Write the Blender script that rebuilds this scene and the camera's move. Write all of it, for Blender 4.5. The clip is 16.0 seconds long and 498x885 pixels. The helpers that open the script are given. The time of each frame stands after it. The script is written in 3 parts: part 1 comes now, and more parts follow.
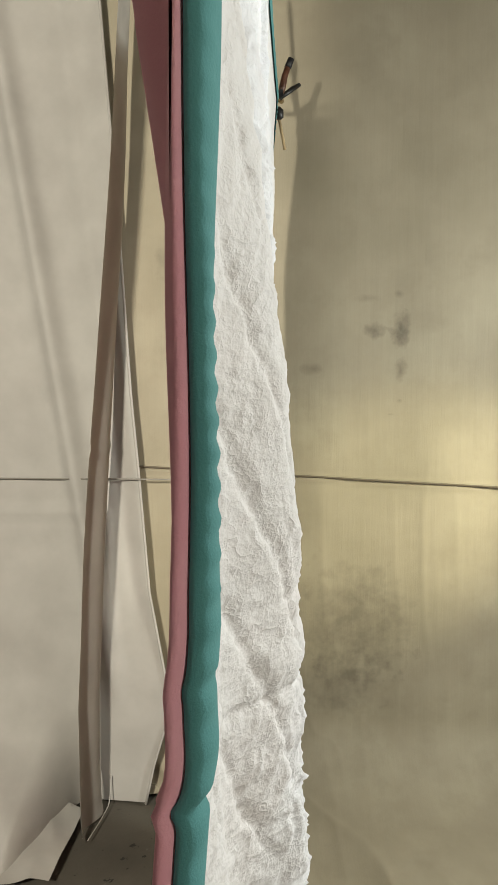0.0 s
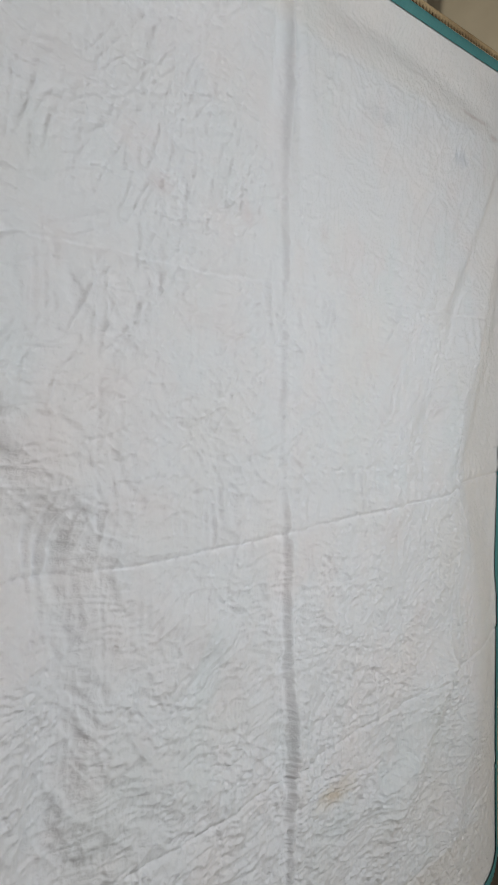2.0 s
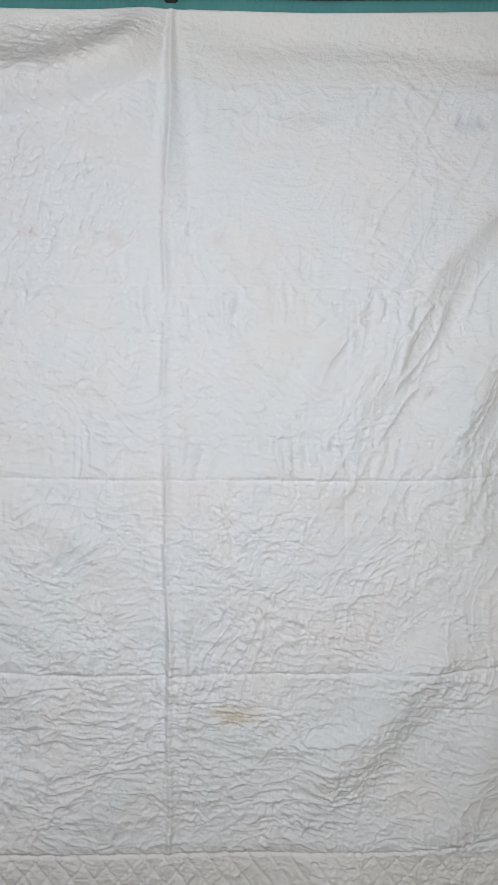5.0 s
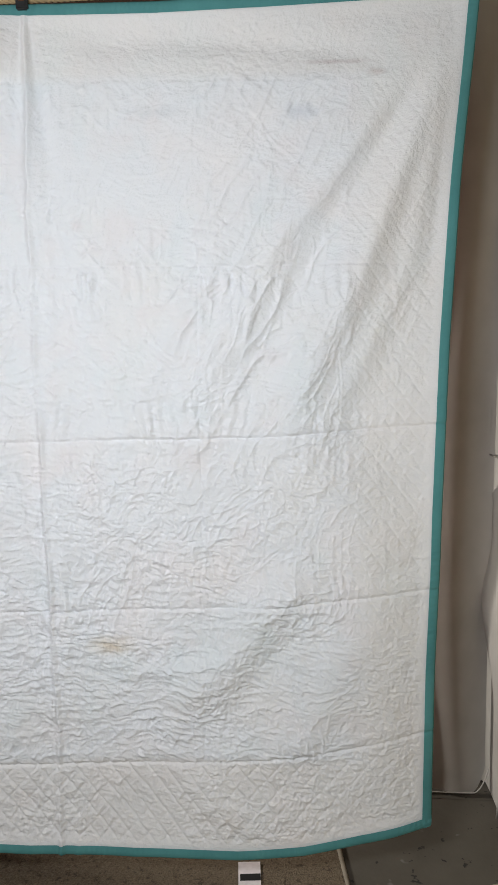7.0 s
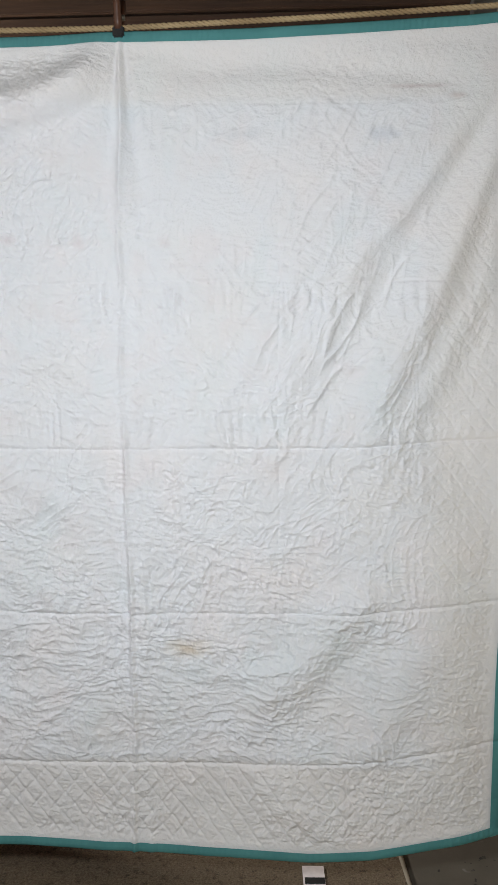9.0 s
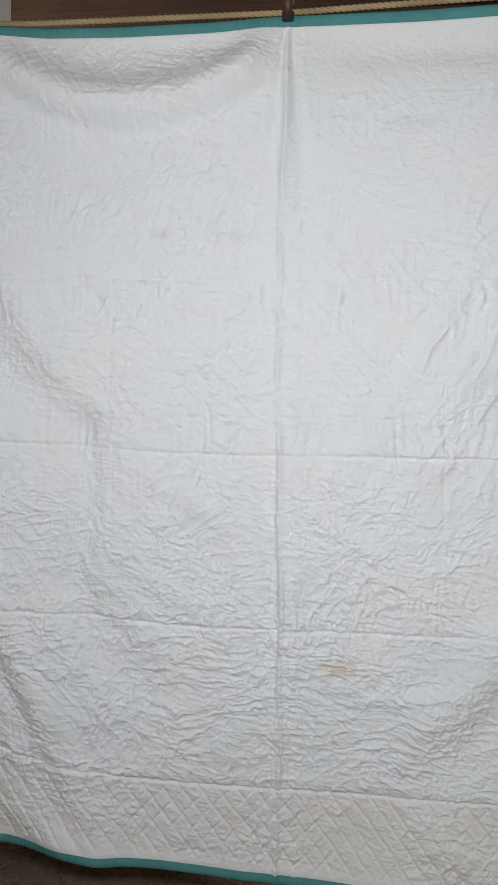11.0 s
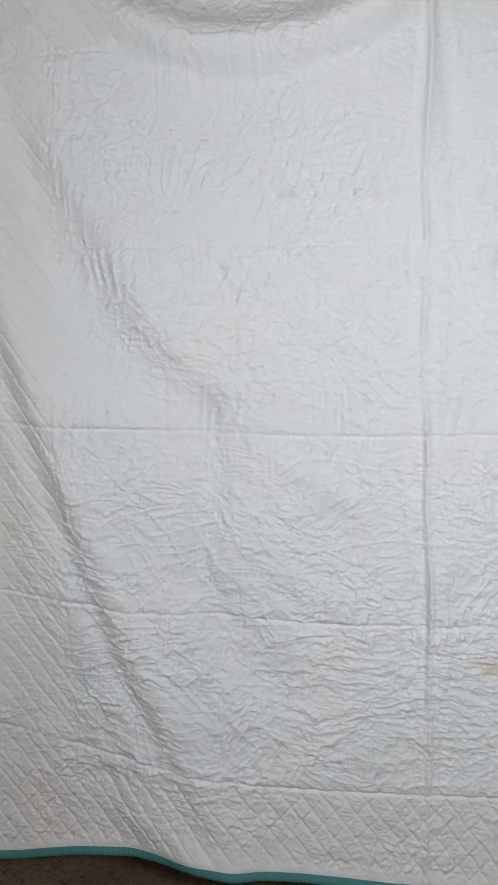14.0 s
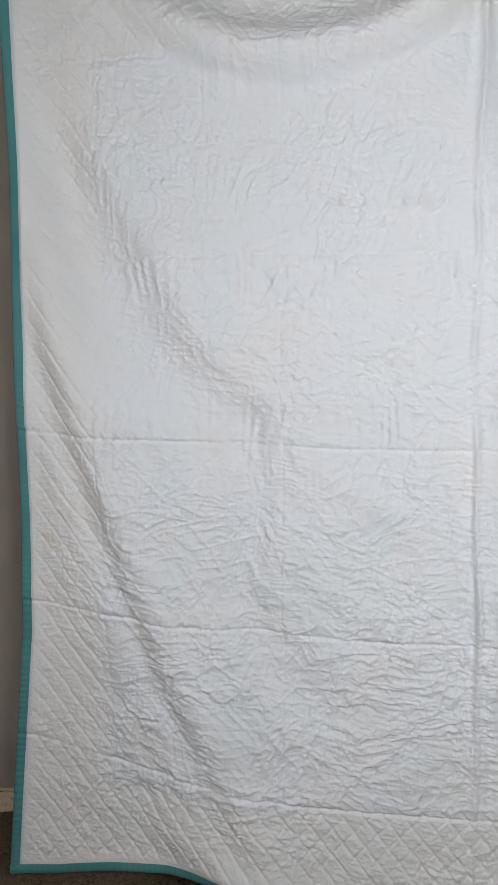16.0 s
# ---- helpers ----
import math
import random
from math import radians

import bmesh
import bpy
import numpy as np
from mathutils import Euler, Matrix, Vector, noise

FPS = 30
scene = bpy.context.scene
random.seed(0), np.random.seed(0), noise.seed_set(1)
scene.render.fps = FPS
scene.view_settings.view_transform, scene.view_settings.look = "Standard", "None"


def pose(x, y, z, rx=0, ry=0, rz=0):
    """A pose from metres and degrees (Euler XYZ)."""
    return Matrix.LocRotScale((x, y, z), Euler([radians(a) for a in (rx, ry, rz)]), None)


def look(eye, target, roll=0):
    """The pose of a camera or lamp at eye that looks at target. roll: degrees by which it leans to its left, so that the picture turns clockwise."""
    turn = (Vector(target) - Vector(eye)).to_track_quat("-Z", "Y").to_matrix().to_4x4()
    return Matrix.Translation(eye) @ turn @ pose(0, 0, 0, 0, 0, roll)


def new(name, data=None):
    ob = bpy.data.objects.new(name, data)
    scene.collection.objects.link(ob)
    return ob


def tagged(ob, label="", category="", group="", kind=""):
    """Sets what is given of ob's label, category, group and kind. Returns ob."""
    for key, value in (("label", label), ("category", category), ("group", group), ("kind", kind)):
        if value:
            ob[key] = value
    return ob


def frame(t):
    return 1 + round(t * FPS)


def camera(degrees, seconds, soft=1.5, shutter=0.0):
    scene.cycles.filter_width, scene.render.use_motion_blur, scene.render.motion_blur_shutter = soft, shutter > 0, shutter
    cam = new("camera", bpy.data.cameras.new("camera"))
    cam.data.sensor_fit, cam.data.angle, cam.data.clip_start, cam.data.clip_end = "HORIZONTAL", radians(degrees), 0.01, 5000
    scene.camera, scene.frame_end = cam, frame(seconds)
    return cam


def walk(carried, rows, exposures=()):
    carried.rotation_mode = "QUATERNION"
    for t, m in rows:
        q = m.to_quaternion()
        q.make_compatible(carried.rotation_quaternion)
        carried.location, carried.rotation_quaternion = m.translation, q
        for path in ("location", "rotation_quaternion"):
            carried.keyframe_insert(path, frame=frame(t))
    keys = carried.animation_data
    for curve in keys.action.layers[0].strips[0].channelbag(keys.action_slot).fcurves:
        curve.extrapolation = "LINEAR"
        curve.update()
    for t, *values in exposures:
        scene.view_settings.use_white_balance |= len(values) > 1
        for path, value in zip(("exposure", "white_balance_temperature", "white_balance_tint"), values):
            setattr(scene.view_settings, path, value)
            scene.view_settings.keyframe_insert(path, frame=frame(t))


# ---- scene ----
cam = camera(35.3, 16.0, soft=1.5)
PATH = [
    (0, (-1.315, -0.052, 1.41), (0.677, 0.062, 1.253), 0.0),
    (0.1, (-1.312, -0.090, 1.41), (0.677, 0.080, 1.254), 0.0),
    (0.2, (-1.307, -0.122, 1.412), (0.676, 0.100, 1.255), 0.0),
    (0.3, (-1.299, -0.158, 1.413), (0.675, 0.135, 1.256), 0.1),
    (0.5, (-1.286, -0.216, 1.417), (0.671, 0.166, 1.263), 0.4),
    (1, (-1.222, -0.397, 1.43), (0.633, 0.336, 1.278), 0.6),
    (1.5, (-1.134, -0.579, 1.435), (0.572, 0.456, 1.298), 0.2),
    (2, (-1.028, -0.791, 1.43), (0.486, 0.51, 1.308), 0.0),
    (2.5, (-0.889, -0.984, 1.427), (0.408, 0.534, 1.312), 0.1),
    (3, (-0.723, -1.14, 1.425), (0.359, 0.538, 1.31), 0.3),
    (3.2, (-0.638, -1.205, 1.422), (0.343, 0.535, 1.307), 0.4),
    (5.3, (0.255, -1.742, 1.355), (0.228, 0.255, 1.256), 0.8),
    (5.5, (0.333, -1.784, 1.359), (0.286, 0.212, 1.245), 0.8),
    (6, (0.454, -1.759, 1.366), (0.44, 0.235, 1.21), 0.1),
    (6.5, (0.483, -1.803, 1.396), (0.508, 0.185, 1.181), -0.4),
    (7, (0.537, -1.862, 1.387), (0.496, 0.127, 1.178), -0.8),
    (7.5, (0.519, -1.936, 1.374), (0.48, 0.056, 1.191), -0.8),
    (8, (0.499, -1.963, 1.387), (0.446, 0.027, 1.2), -0.6),
    (8.5, (0.463, -1.954, 1.39), (0.393, 0.036, 1.204), -0.5),
    (9, (0.411, -1.924, 1.39), (0.304, 0.066, 1.211), -0.1),
    (9.5, (0.325, -1.905, 1.38), (0.192, 0.078, 1.219), 0.1),
    (10, (0.232, -1.882, 1.368), (0.078, 0.106, 1.22), 0.1),
    (10.2, (0.222, -1.877, 1.372), (0.037, 0.109, 1.22), 0.2),
    (12.3, (0.071, -1.751, 1.35), (-0.229, 0.221, 1.215), 1.1),
    (12.5, (0.064, -1.749, 1.354), (-0.241, 0.223, 1.211), 1.0),
    (13, (0.015, -1.767, 1.373), (-0.267, 0.205, 1.199), 0.7),
    (13.5, (-0.088, -1.745, 1.366), (-0.352, 0.227, 1.166), -0.1),
    (14, (-0.14, -1.697, 1.379), (-0.426, 0.27, 1.154), -0.9),
    (14.5, (-0.15, -1.683, 1.388), (-0.471, 0.284, 1.15), -1.4),
    (15, (-0.16, -1.669, 1.396), (-0.5, 0.287, 1.152), -1.6),
    (15.5, (-0.17, -1.66, 1.398), (-0.527, 0.294, 1.162), -1.3),
    (16, (-0.185, -1.668, 1.395), (-0.535, 0.292, 1.18), -0.6),
]
walk(cam, [(t, look(e, a, r)) for t, e, a, r in PATH], exposures=[(0.0, 0.50, 7000, 5), (0.3, 0.20, 7000, 6), (0.7, -0.08, 6950, 7), (1.5, -0.44, 6800, 9), (3.2, -0.56, 6550, 10), (5.5, -0.16, 6550, 10), (6.5, -0.05, 6550, 10), (8.0, -0.07, 6550, 10), (9.5, -0.17, 6550, 10), (13.0, -0.26, 6450, 10), (16.0, -0.20, 6450, 10)])

# ---------------------------------------------------------------- world and lamps
world = bpy.data.worlds.new("room_dusk")
scene.world = world
world.use_nodes = True
world.node_tree.nodes["Background"].inputs[0].default_value = (0.8, 0.85, 1.0, 1)
world.node_tree.nodes["Background"].inputs[1].default_value = 0.05


def area_lamp(name, place, aim, watts, size, colour):
    data = bpy.data.lights.new(name, "AREA")
    data.shape, data.size, data.energy, data.color = "DISK", size, watts, colour
    ob = new(name, data)
    ob.matrix_world = look(place, aim)
    return ob


key = area_lamp("studio_lamp", (0.14, -1.76, 1.54), (0.10, 0.0, 1.44), 27.5, 0.4, (0.915, 0.965, 1.0))
key.data.shape, key.data.size_y = "RECTANGLE", 0.16
# weak overhead fill, added to lift the room; no fixture stands for it
area_lamp("overhead_fill", (-0.4, -2.7, 2.95), (-0.4, -2.3, 0.0), 6, 0.6, (1.0, 0.93, 0.82))
# added fill from the left, brightens the quilt's left border and rakes the wrinkles
area_lamp("left_fill", (-2.7, -1.6, 1.9), (-0.5, 0.0, 1.3), 15, 0.35, (1.0, 0.95, 0.88))
area_lamp("front_side_lamp", (-2.15, 0.86, 1.95), (1.3, 0.45, 1.2), 80, 0.25, (1.0, 0.97, 0.92))
pool = bpy.data.lights.new("warm_spot", "SPOT")
pool.energy, pool.color, pool.spot_size, pool.spot_blend, pool.shadow_soft_size = 150, (1.0, 0.94, 0.64), radians(27), 1.0, 0.08
pool_ob = new("warm_spot", pool)
pool_ob.matrix_world = look((0.05, -2.1, 1.55), (1.3, -0.42, 0.98))


# ---------------------------------------------------------------- node helpers
def mat(name, rough=0.9, metal=0.0):
    m = bpy.data.materials.new(name)
    m.use_nodes = True
    b = m.node_tree.nodes["Principled BSDF"]
    b.inputs["Roughness"].default_value, b.inputs["Metallic"].default_value = rough, metal
    return m, m.node_tree, b


def node(nt, kind, **values):
    n = nt.nodes.new(kind)
    for k, v in values.items():
        n.inputs[k].default_value = v
    return n


def coords(nt):
    return nt.nodes.new("ShaderNodeTexCoord").outputs["Object"]


def noise_of(nt, vec, scale, detail=4.0, rough=0.55, stretch=None):
    if stretch:
        mp = node(nt, "ShaderNodeMapping", Scale=stretch)
        nt.links.new(vec, mp.inputs["Vector"])
        vec = mp.outputs["Vector"]
    n = node(nt, "ShaderNodeTexNoise", Scale=scale, Detail=detail, Roughness=rough)
    nt.links.new(vec, n.inputs["Vector"])
    return n.outputs["Fac"]


def ramp(nt, fac, stops):
    r = nt.nodes.new("ShaderNodeValToRGB")
    nt.links.new(fac, r.inputs[0])
    els = r.color_ramp.elements
    while len(els) < len(stops):
        els.new(0.5)
    for e, (p, c) in zip(els, stops):
        e.position, e.color = p, (*c, 1) if len(c) == 3 else c
    return r.outputs[0]


def mix(nt, fac, a, b, blend="MIX"):
    m = nt.nodes.new("ShaderNodeMix")
    m.data_type, m.blend_type = "RGBA", blend
    for sock, v in ((m.inputs[0], fac), (m.inputs[6], a), (m.inputs[7], b)):
        if hasattr(v, "links"):
            nt.links.new(v, sock)
        elif isinstance(v, (int, float)):
            sock.default_value = v
        else:
            sock.default_value = (*v, 1)
    return m.outputs[2]


def math_of(nt, op, a, b=0.0, clamp=False):
    m = nt.nodes.new("ShaderNodeMath")
    m.operation, m.use_clamp = op, clamp
    for sock, v in ((m.inputs[0], a), (m.inputs[1], b)):
        if hasattr(v, "links"):
            nt.links.new(v, sock)
        else:
            sock.default_value = v
    return m.outputs[0]


def bump(nt, b, heights, distance=0.002, strength=0.6):
    n = node(nt, "ShaderNodeBump", Strength=strength, Distance=distance)
    nt.links.new(heights, n.inputs["Height"])
    nt.links.new(n.outputs[0], b.inputs["Normal"])


def blot(nt, vec, place, size, ragged=0.35, grain=30.0):
    """1 within a ragged blot round a place, falling to 0 at its rim."""
    mp = node(nt, "ShaderNodeMapping", Location=[-p / s for p, s in zip(place, size)], Scale=[1 / s for s in size])
    nt.links.new(vec, mp.inputs["Vector"])
    ln = nt.nodes.new("ShaderNodeVectorMath")
    ln.operation = "LENGTH"
    nt.links.new(mp.outputs[0], ln.inputs[0])
    n = noise_of(nt, vec, grain, 3.0)
    d = math_of(nt, "ADD", ln.outputs["Value"], math_of(nt, "MULTIPLY", math_of(nt, "SUBTRACT", n, 0.5), ragged * 4))
    return math_of(nt, "SUBTRACT", 1.0, d, True)


# ---------------------------------------------------------------- materials
def cotton():
    m, nt, b = mat("white_cotton", 0.92)
    v = coords(nt)
    base = ramp(nt, noise_of(nt, v, 3.0, 3.0), [(0.3, (0.80, 0.79, 0.80)), (0.5, (0.79, 0.80, 0.835)), (0.7, (0.82, 0.79, 0.80))])
    base = mix(nt, ramp(nt, noise_of(nt, v, 7.5, 3.0), [(0.52, (0, 0, 0)), (0.72, (0.5, 0.5, 0.5))]), base, (0.80, 0.75, 0.765))
    base = mix(nt, ramp(nt, noise_of(nt, v, 5.2, 3.0, 0.5, (1.3, 1.0, 0.8)), [(0.54, (0, 0, 0)), (0.72, (0.5, 0.5, 0.5))]), base, (0.73, 0.79, 0.82))
    sep = nt.nodes.new("ShaderNodeSeparateXYZ")
    nt.links.new(v, sep.inputs[0])
    # the border strips are tinted creamier than the middle
    ax = math_of(nt, "ABSOLUTE", math_of(nt, "ADD", sep.outputs[0], 0.03))
    def soft(value, lo, hi):
        n = node(nt, "ShaderNodeMapRange", **{"From Min": lo, "From Max": hi})
        nt.links.new(value, n.inputs["Value"])
        return n.outputs["Result"]
    side = soft(ax, 0.76, 0.83)
    low = soft(sep.outputs[2], 0.40, 0.375)
    high = soft(sep.outputs[2], 2.02, 2.05)
    rim = math_of(nt, "MAXIMUM", side, math_of(nt, "MAXIMUM", low, high))
    base = mix(nt, math_of(nt, "MULTIPLY", rim, 0.45), base, (0.80, 0.755, 0.72))
    tints = [
        ((0.148, -0.03, 0.690), (0.075, 0.3, 0.032), (0.60, 0.47, 0.28), 0.40),
        ((0.152, -0.03, 0.680), (0.024, 0.3, 0.016), (0.48, 0.34, 0.19), 0.38),
        ((-0.29, 0.0, 1.715), (0.030, 0.3, 0.022), (0.62, 0.47, 0.47), 0.28),
        ((-0.11, 0.0, 1.705), (0.026, 0.3, 0.020), (0.62, 0.47, 0.48), 0.26),
        ((0.098, 0.0, 1.706), (0.022, 0.3, 0.020), (0.62, 0.48, 0.48), 0.24),
        ((0.70, 0.0, 2.065), (0.085, 0.3, 0.008), (0.52, 0.42, 0.42), 0.55),
        ((0.80, 0.0, 2.04), (0.03, 0.3, 0.010), (0.52, 0.42, 0.40), 0.5),
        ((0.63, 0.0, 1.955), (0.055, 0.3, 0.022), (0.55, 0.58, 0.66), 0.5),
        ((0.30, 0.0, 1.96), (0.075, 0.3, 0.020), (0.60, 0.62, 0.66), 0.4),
        ((-0.35, 0.0, 0.9), (0.25, 0.3, 0.14), (0.66, 0.72, 0.74), 0.25),
        ((0.5, 0.0, 0.72), (0.22, 0.3, 0.10), (0.66, 0.72, 0.72), 0.25),
        ((-0.95, 0.0, 0.98), (0.04, 0.3, 0.03), (0.66, 0.52, 0.36), 0.35),
    ]
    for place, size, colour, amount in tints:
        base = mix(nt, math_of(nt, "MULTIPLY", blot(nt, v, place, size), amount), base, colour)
    nt.links.new(base, b.inputs["Base Color"])
    wv = noise_of(nt, v, 900.0, 2.0)
    cr = noise_of(nt, v, 60.0, 6.0, 0.62)
    fold = math_of(nt, "ABSOLUTE", math_of(nt, "SUBTRACT", noise_of(nt, v, 58.0, 4.0, 0.55, (1.0, 1.0, 1.35)), 0.5))
    fold = math_of(nt, "POWER", math_of(nt, "MULTIPLY", fold, 4.0, True), 0.6)
    fine = math_of(nt, "ABSOLUTE", math_of(nt, "SUBTRACT", noise_of(nt, v, 105.0, 2.0, 0.5), 0.5))
    h = math_of(nt, "ADD", math_of(nt, "MULTIPLY", wv, 0.08), math_of(nt, "MULTIPLY", cr, 0.5))
    h = math_of(nt, "SUBTRACT", h, math_of(nt, "ADD", math_of(nt, "MULTIPLY", fold, 0.42), math_of(nt, "MULTIPLY", fine, 0.40)))
    bump(nt, b, h, 0.006, 0.45)
    b.inputs["Sheen Weight"].default_value = 0.1
    return m


def plain_cloth(name, lo, hi, grain=600.0, rough=0.9):
    m, nt, b = mat(name, rough)
    v = coords(nt)
    c = ramp(nt, noise_of(nt, v, 7.0, 5.0), [(0.3, lo), (0.7, hi)])
    nt.links.new(c, b.inputs["Base Color"])
    bump(nt, b, noise_of(nt, v, grain, 2.0), 0.001, 0.4)
    return m


def drop_cloth():
    m, nt, b = mat("stained_canvas", 0.78)
    v = coords(nt)
    c = ramp(nt, noise_of(nt, v, 2.2, 5.0), [(0.3, (0.30, 0.26, 0.18)), (0.5, (0.36, 0.31, 0.22)), (0.7, (0.42, 0.37, 0.265))])
    streak = noise_of(nt, v, 9.0, 5.0, 0.6, (1.0, 4.0, 0.25))
    c = mix(nt, ramp(nt, streak, [(0.45, (0, 0, 0)), (0.8, (0.16, 0.16, 0.16))]), c, (0.30, 0.27, 0.20))
    c = mix(nt, ramp(nt, noise_of(nt, v, 5.5, 6.0, 0.65), [(0.5, (0, 0, 0)), (0.75, (0.45, 0.45, 0.45))]), c, (0.27, 0.23, 0.16))
    for place, size, amount in [
        ((1.3, -0.40, 1.575), (0.3, 0.036, 0.062), 0.9),
        ((1.3, -0.315, 1.578), (0.3, 0.034, 0.030), 0.8),
        ((1.3, -0.40, 1.447), (0.3, 0.024, 0.040), 0.7),
        ((1.3, -0.395, 1.695), (0.3, 0.020, 0.016), 0.45),
        ((1.3, -0.30, 1.680), (0.3, 0.050, 0.016), 0.30),
        ((1.3, -0.40, 1.345), (0.3, 0.012, 0.010), 0.5),
        ((1.3, -0.37, 1.30), (0.3, 0.016, 0.006), 0.4),
        ((1.3, 0.03, 1.47), (0.3, 0.035, 0.018), 0.45),
        ((1.3, 0.38, 2.36), (0.3, 0.06, 0.09), 0.55),
        ((1.3, 0.36, 1.80), (0.3, 0.06, 0.06), 0.5),
        ((1.3, 0.29, 1.56), (0.3, 0.03, 0.05), 0.5),
        ((1.3, 0.34, 0.84), (0.3, 0.03, 0.03), 0.45),
        ((1.3, -0.12, 1.45), (0.3, 0.05, 0.02), 0.45),
        ((1.3, -0.27, 0.60), (0.3, 0.20, 0.22), 0.62),
        ((1.3, -0.22, 0.38), (0.5, 0.18, 0.12), 0.5),
        ((1.3, -0.78, 0.02), (0.3, 0.16, 0.10), 0.25),
        ((1.3, 0.2, 1.9), (0.3, 0.12, 0.05), 0.35),
        ((1.3, 0.12, 1.2), (0.3, 0.10, 0.05), 0.3),
    ]:
        c = mix(nt, math_of(nt, "MULTIPLY", blot(nt, v, place, size, 0.5, 22.0), amount), c, (0.13, 0.11, 0.08))
    nt.links.new(c, b.inputs["Base Color"])
    bump(nt, b, math_of(nt, "ADD", math_of(nt, "MULTIPLY", streak, 0.5), math_of(nt, "MULTIPLY", noise_of(nt, v, 500.0, 2.0), 0.1)), 0.006, 0.4)
    return m


def concrete():
    m, nt, b = mat("stained_concrete", 0.8)
    v = coords(nt)
    c = ramp(nt, noise_of(nt, v, 3.0, 6.0), [(0.3, (0.060, 0.052, 0.040)), (0.7, (0.105, 0.092, 0.072))])
    spots = ramp(nt, noise_of(nt, v, 26.0, 3.0), [(0.66, (0, 0, 0)), (0.70, (1, 1, 1))])
    c = mix(nt, spots, c, (0.02, 0.018, 0.016))
    pale = ramp(nt, noise_of(nt, v, 14.0, 2.0), [(0.72, (0, 0, 0)), (0.78, (0.6, 0.6, 0.6))])
    c = mix(nt, pale, c, (0.28, 0.27, 0.25))
    nt.links.new(c, b.inputs["Base Color"])
    bump(nt, b, noise_of(nt, v, 60.0, 5.0), 0.003, 0.5)
    return m


def carpet():
    m, nt, b = mat("worn_carpet", 0.98)
    v = coords(nt)
    c = ramp(nt, noise_of(nt, v, 160.0, 4.0, 0.7), [(0.35, (0.072, 0.052, 0.032)), (0.65, (0.23, 0.175, 0.115))])
    c = mix(nt, math_of(nt, "MULTIPLY", noise_of(nt, v, 5.0, 4.0), 0.5), c, (0.14, 0.108, 0.070))
    fleck = ramp(nt, noise_of(nt, v, 48.0, 5.0, 0.7), [(0.55, (0, 0, 0)), (0.63, (0.75, 0.75, 0.75))])
    c = mix(nt, fleck, c, (0.045, 0.034, 0.022))
    nt.links.new(c, b.inputs["Base Color"])
    bump(nt, b, noise_of(nt, v, 220.0, 3.0), 0.006, 0.9)
    return m


def wood(name, lo, hi, along=(0.6, 9.0, 9.0)):
    m, nt, b = mat(name, 0.6)
    v = coords(nt)
    c = ramp(nt, noise_of(nt, v, 6.0, 6.0, 0.6, along), [(0.3, lo), (0.7, hi)])
    nt.links.new(c, b.inputs["Base Color"])
    bump(nt, b, noise_of(nt, v, 14.0, 6.0, 0.6, along), 0.003, 0.4)
    return m


def plain(name, colour, rough=0.5, metal=0.0, scale=40.0):
    m, nt, b = mat(name, rough, metal)
    v = coords(nt)
    dark = tuple(k * 0.8 for k in colour)
    nt.links.new(ramp(nt, noise_of(nt, v, scale, 4.0), [(0.3, dark), (0.7, colour)]), b.inputs["Base Color"])
    return m


COTTON = cotton()
TEAL = plain_cloth("teal_cotton", (0.060, 0.215, 0.220), (0.085, 0.275, 0.275))
PINK = plain_cloth("pink_cotton", (0.74, 0.32, 0.39), (0.80, 0.42, 0.48))
CANVAS = drop_cloth()
SHEET = plain_cloth("grey_white_sheet", (0.40, 0.375, 0.34), (0.47, 0.445, 0.405))
CONCRETE = concrete()
CARPET = carpet()
DARKWOOD = wood("dark_brown_boards", (0.028, 0.013, 0.007), (0.065, 0.032, 0.016))
PALEWOOD = wood("sawn_pine", (0.22, 0.13, 0.06), (0.36, 0.22, 0.11))
WALLMAT = plain("painted_block", (0.34, 0.33, 0.31), 0.9, 0.0, 9.0)
ROPE = plain_cloth("manila_rope", (0.30, 0.20, 0.10), (0.50, 0.37, 0.21), 300.0)
RUBBER = plain("black_rubber", (0.012, 0.012, 0.013), 0.55)
STEEL = plain("dull_steel", (0.42, 0.41, 0.40), 0.35, 1.0)
BRASS = plain("worn_brass", (0.45, 0.32, 0.14), 0.4, 1.0)
BROWNPL = plain("brown_plastic", (0.09, 0.035, 0.018), 0.45)
BLACKMET = plain("black_rod_paint", (0.015, 0.014, 0.013), 0.45)
CARDW = plain("white_card", (0.84, 0.78, 0.78), 0.7)
CARDK = plain("black_card", (0.015, 0.015, 0.016), 0.6)


# ---------------------------------------------------------------- mesh helpers
def obj(name, verts, faces, material, parent=None, label="", smooth=False):
    me = bpy.data.meshes.new(name)
    me.from_pydata([tuple(v) for v in verts], [], [tuple(f) for f in faces])
    if smooth:
        me.polygons.foreach_set("use_smooth", [True] * len(me.polygons))
    me.materials.append(material)
    me.update()
    ob = new(name, me)
    if parent:
        ob.parent = parent
    if label:
        tagged(ob, label)
    return ob


def part(name, bm, material, parent=None, label="", smooth=False):
    me = bpy.data.meshes.new(name)
    bm.to_mesh(me)
    bm.free()
    me.materials.append(material)
    if smooth:
        me.polygons.foreach_set("use_smooth", [True] * len(me.polygons))
    ob = new(name, me)
    if parent:
        ob.parent = parent
    if label:
        tagged(ob, label)
    return ob


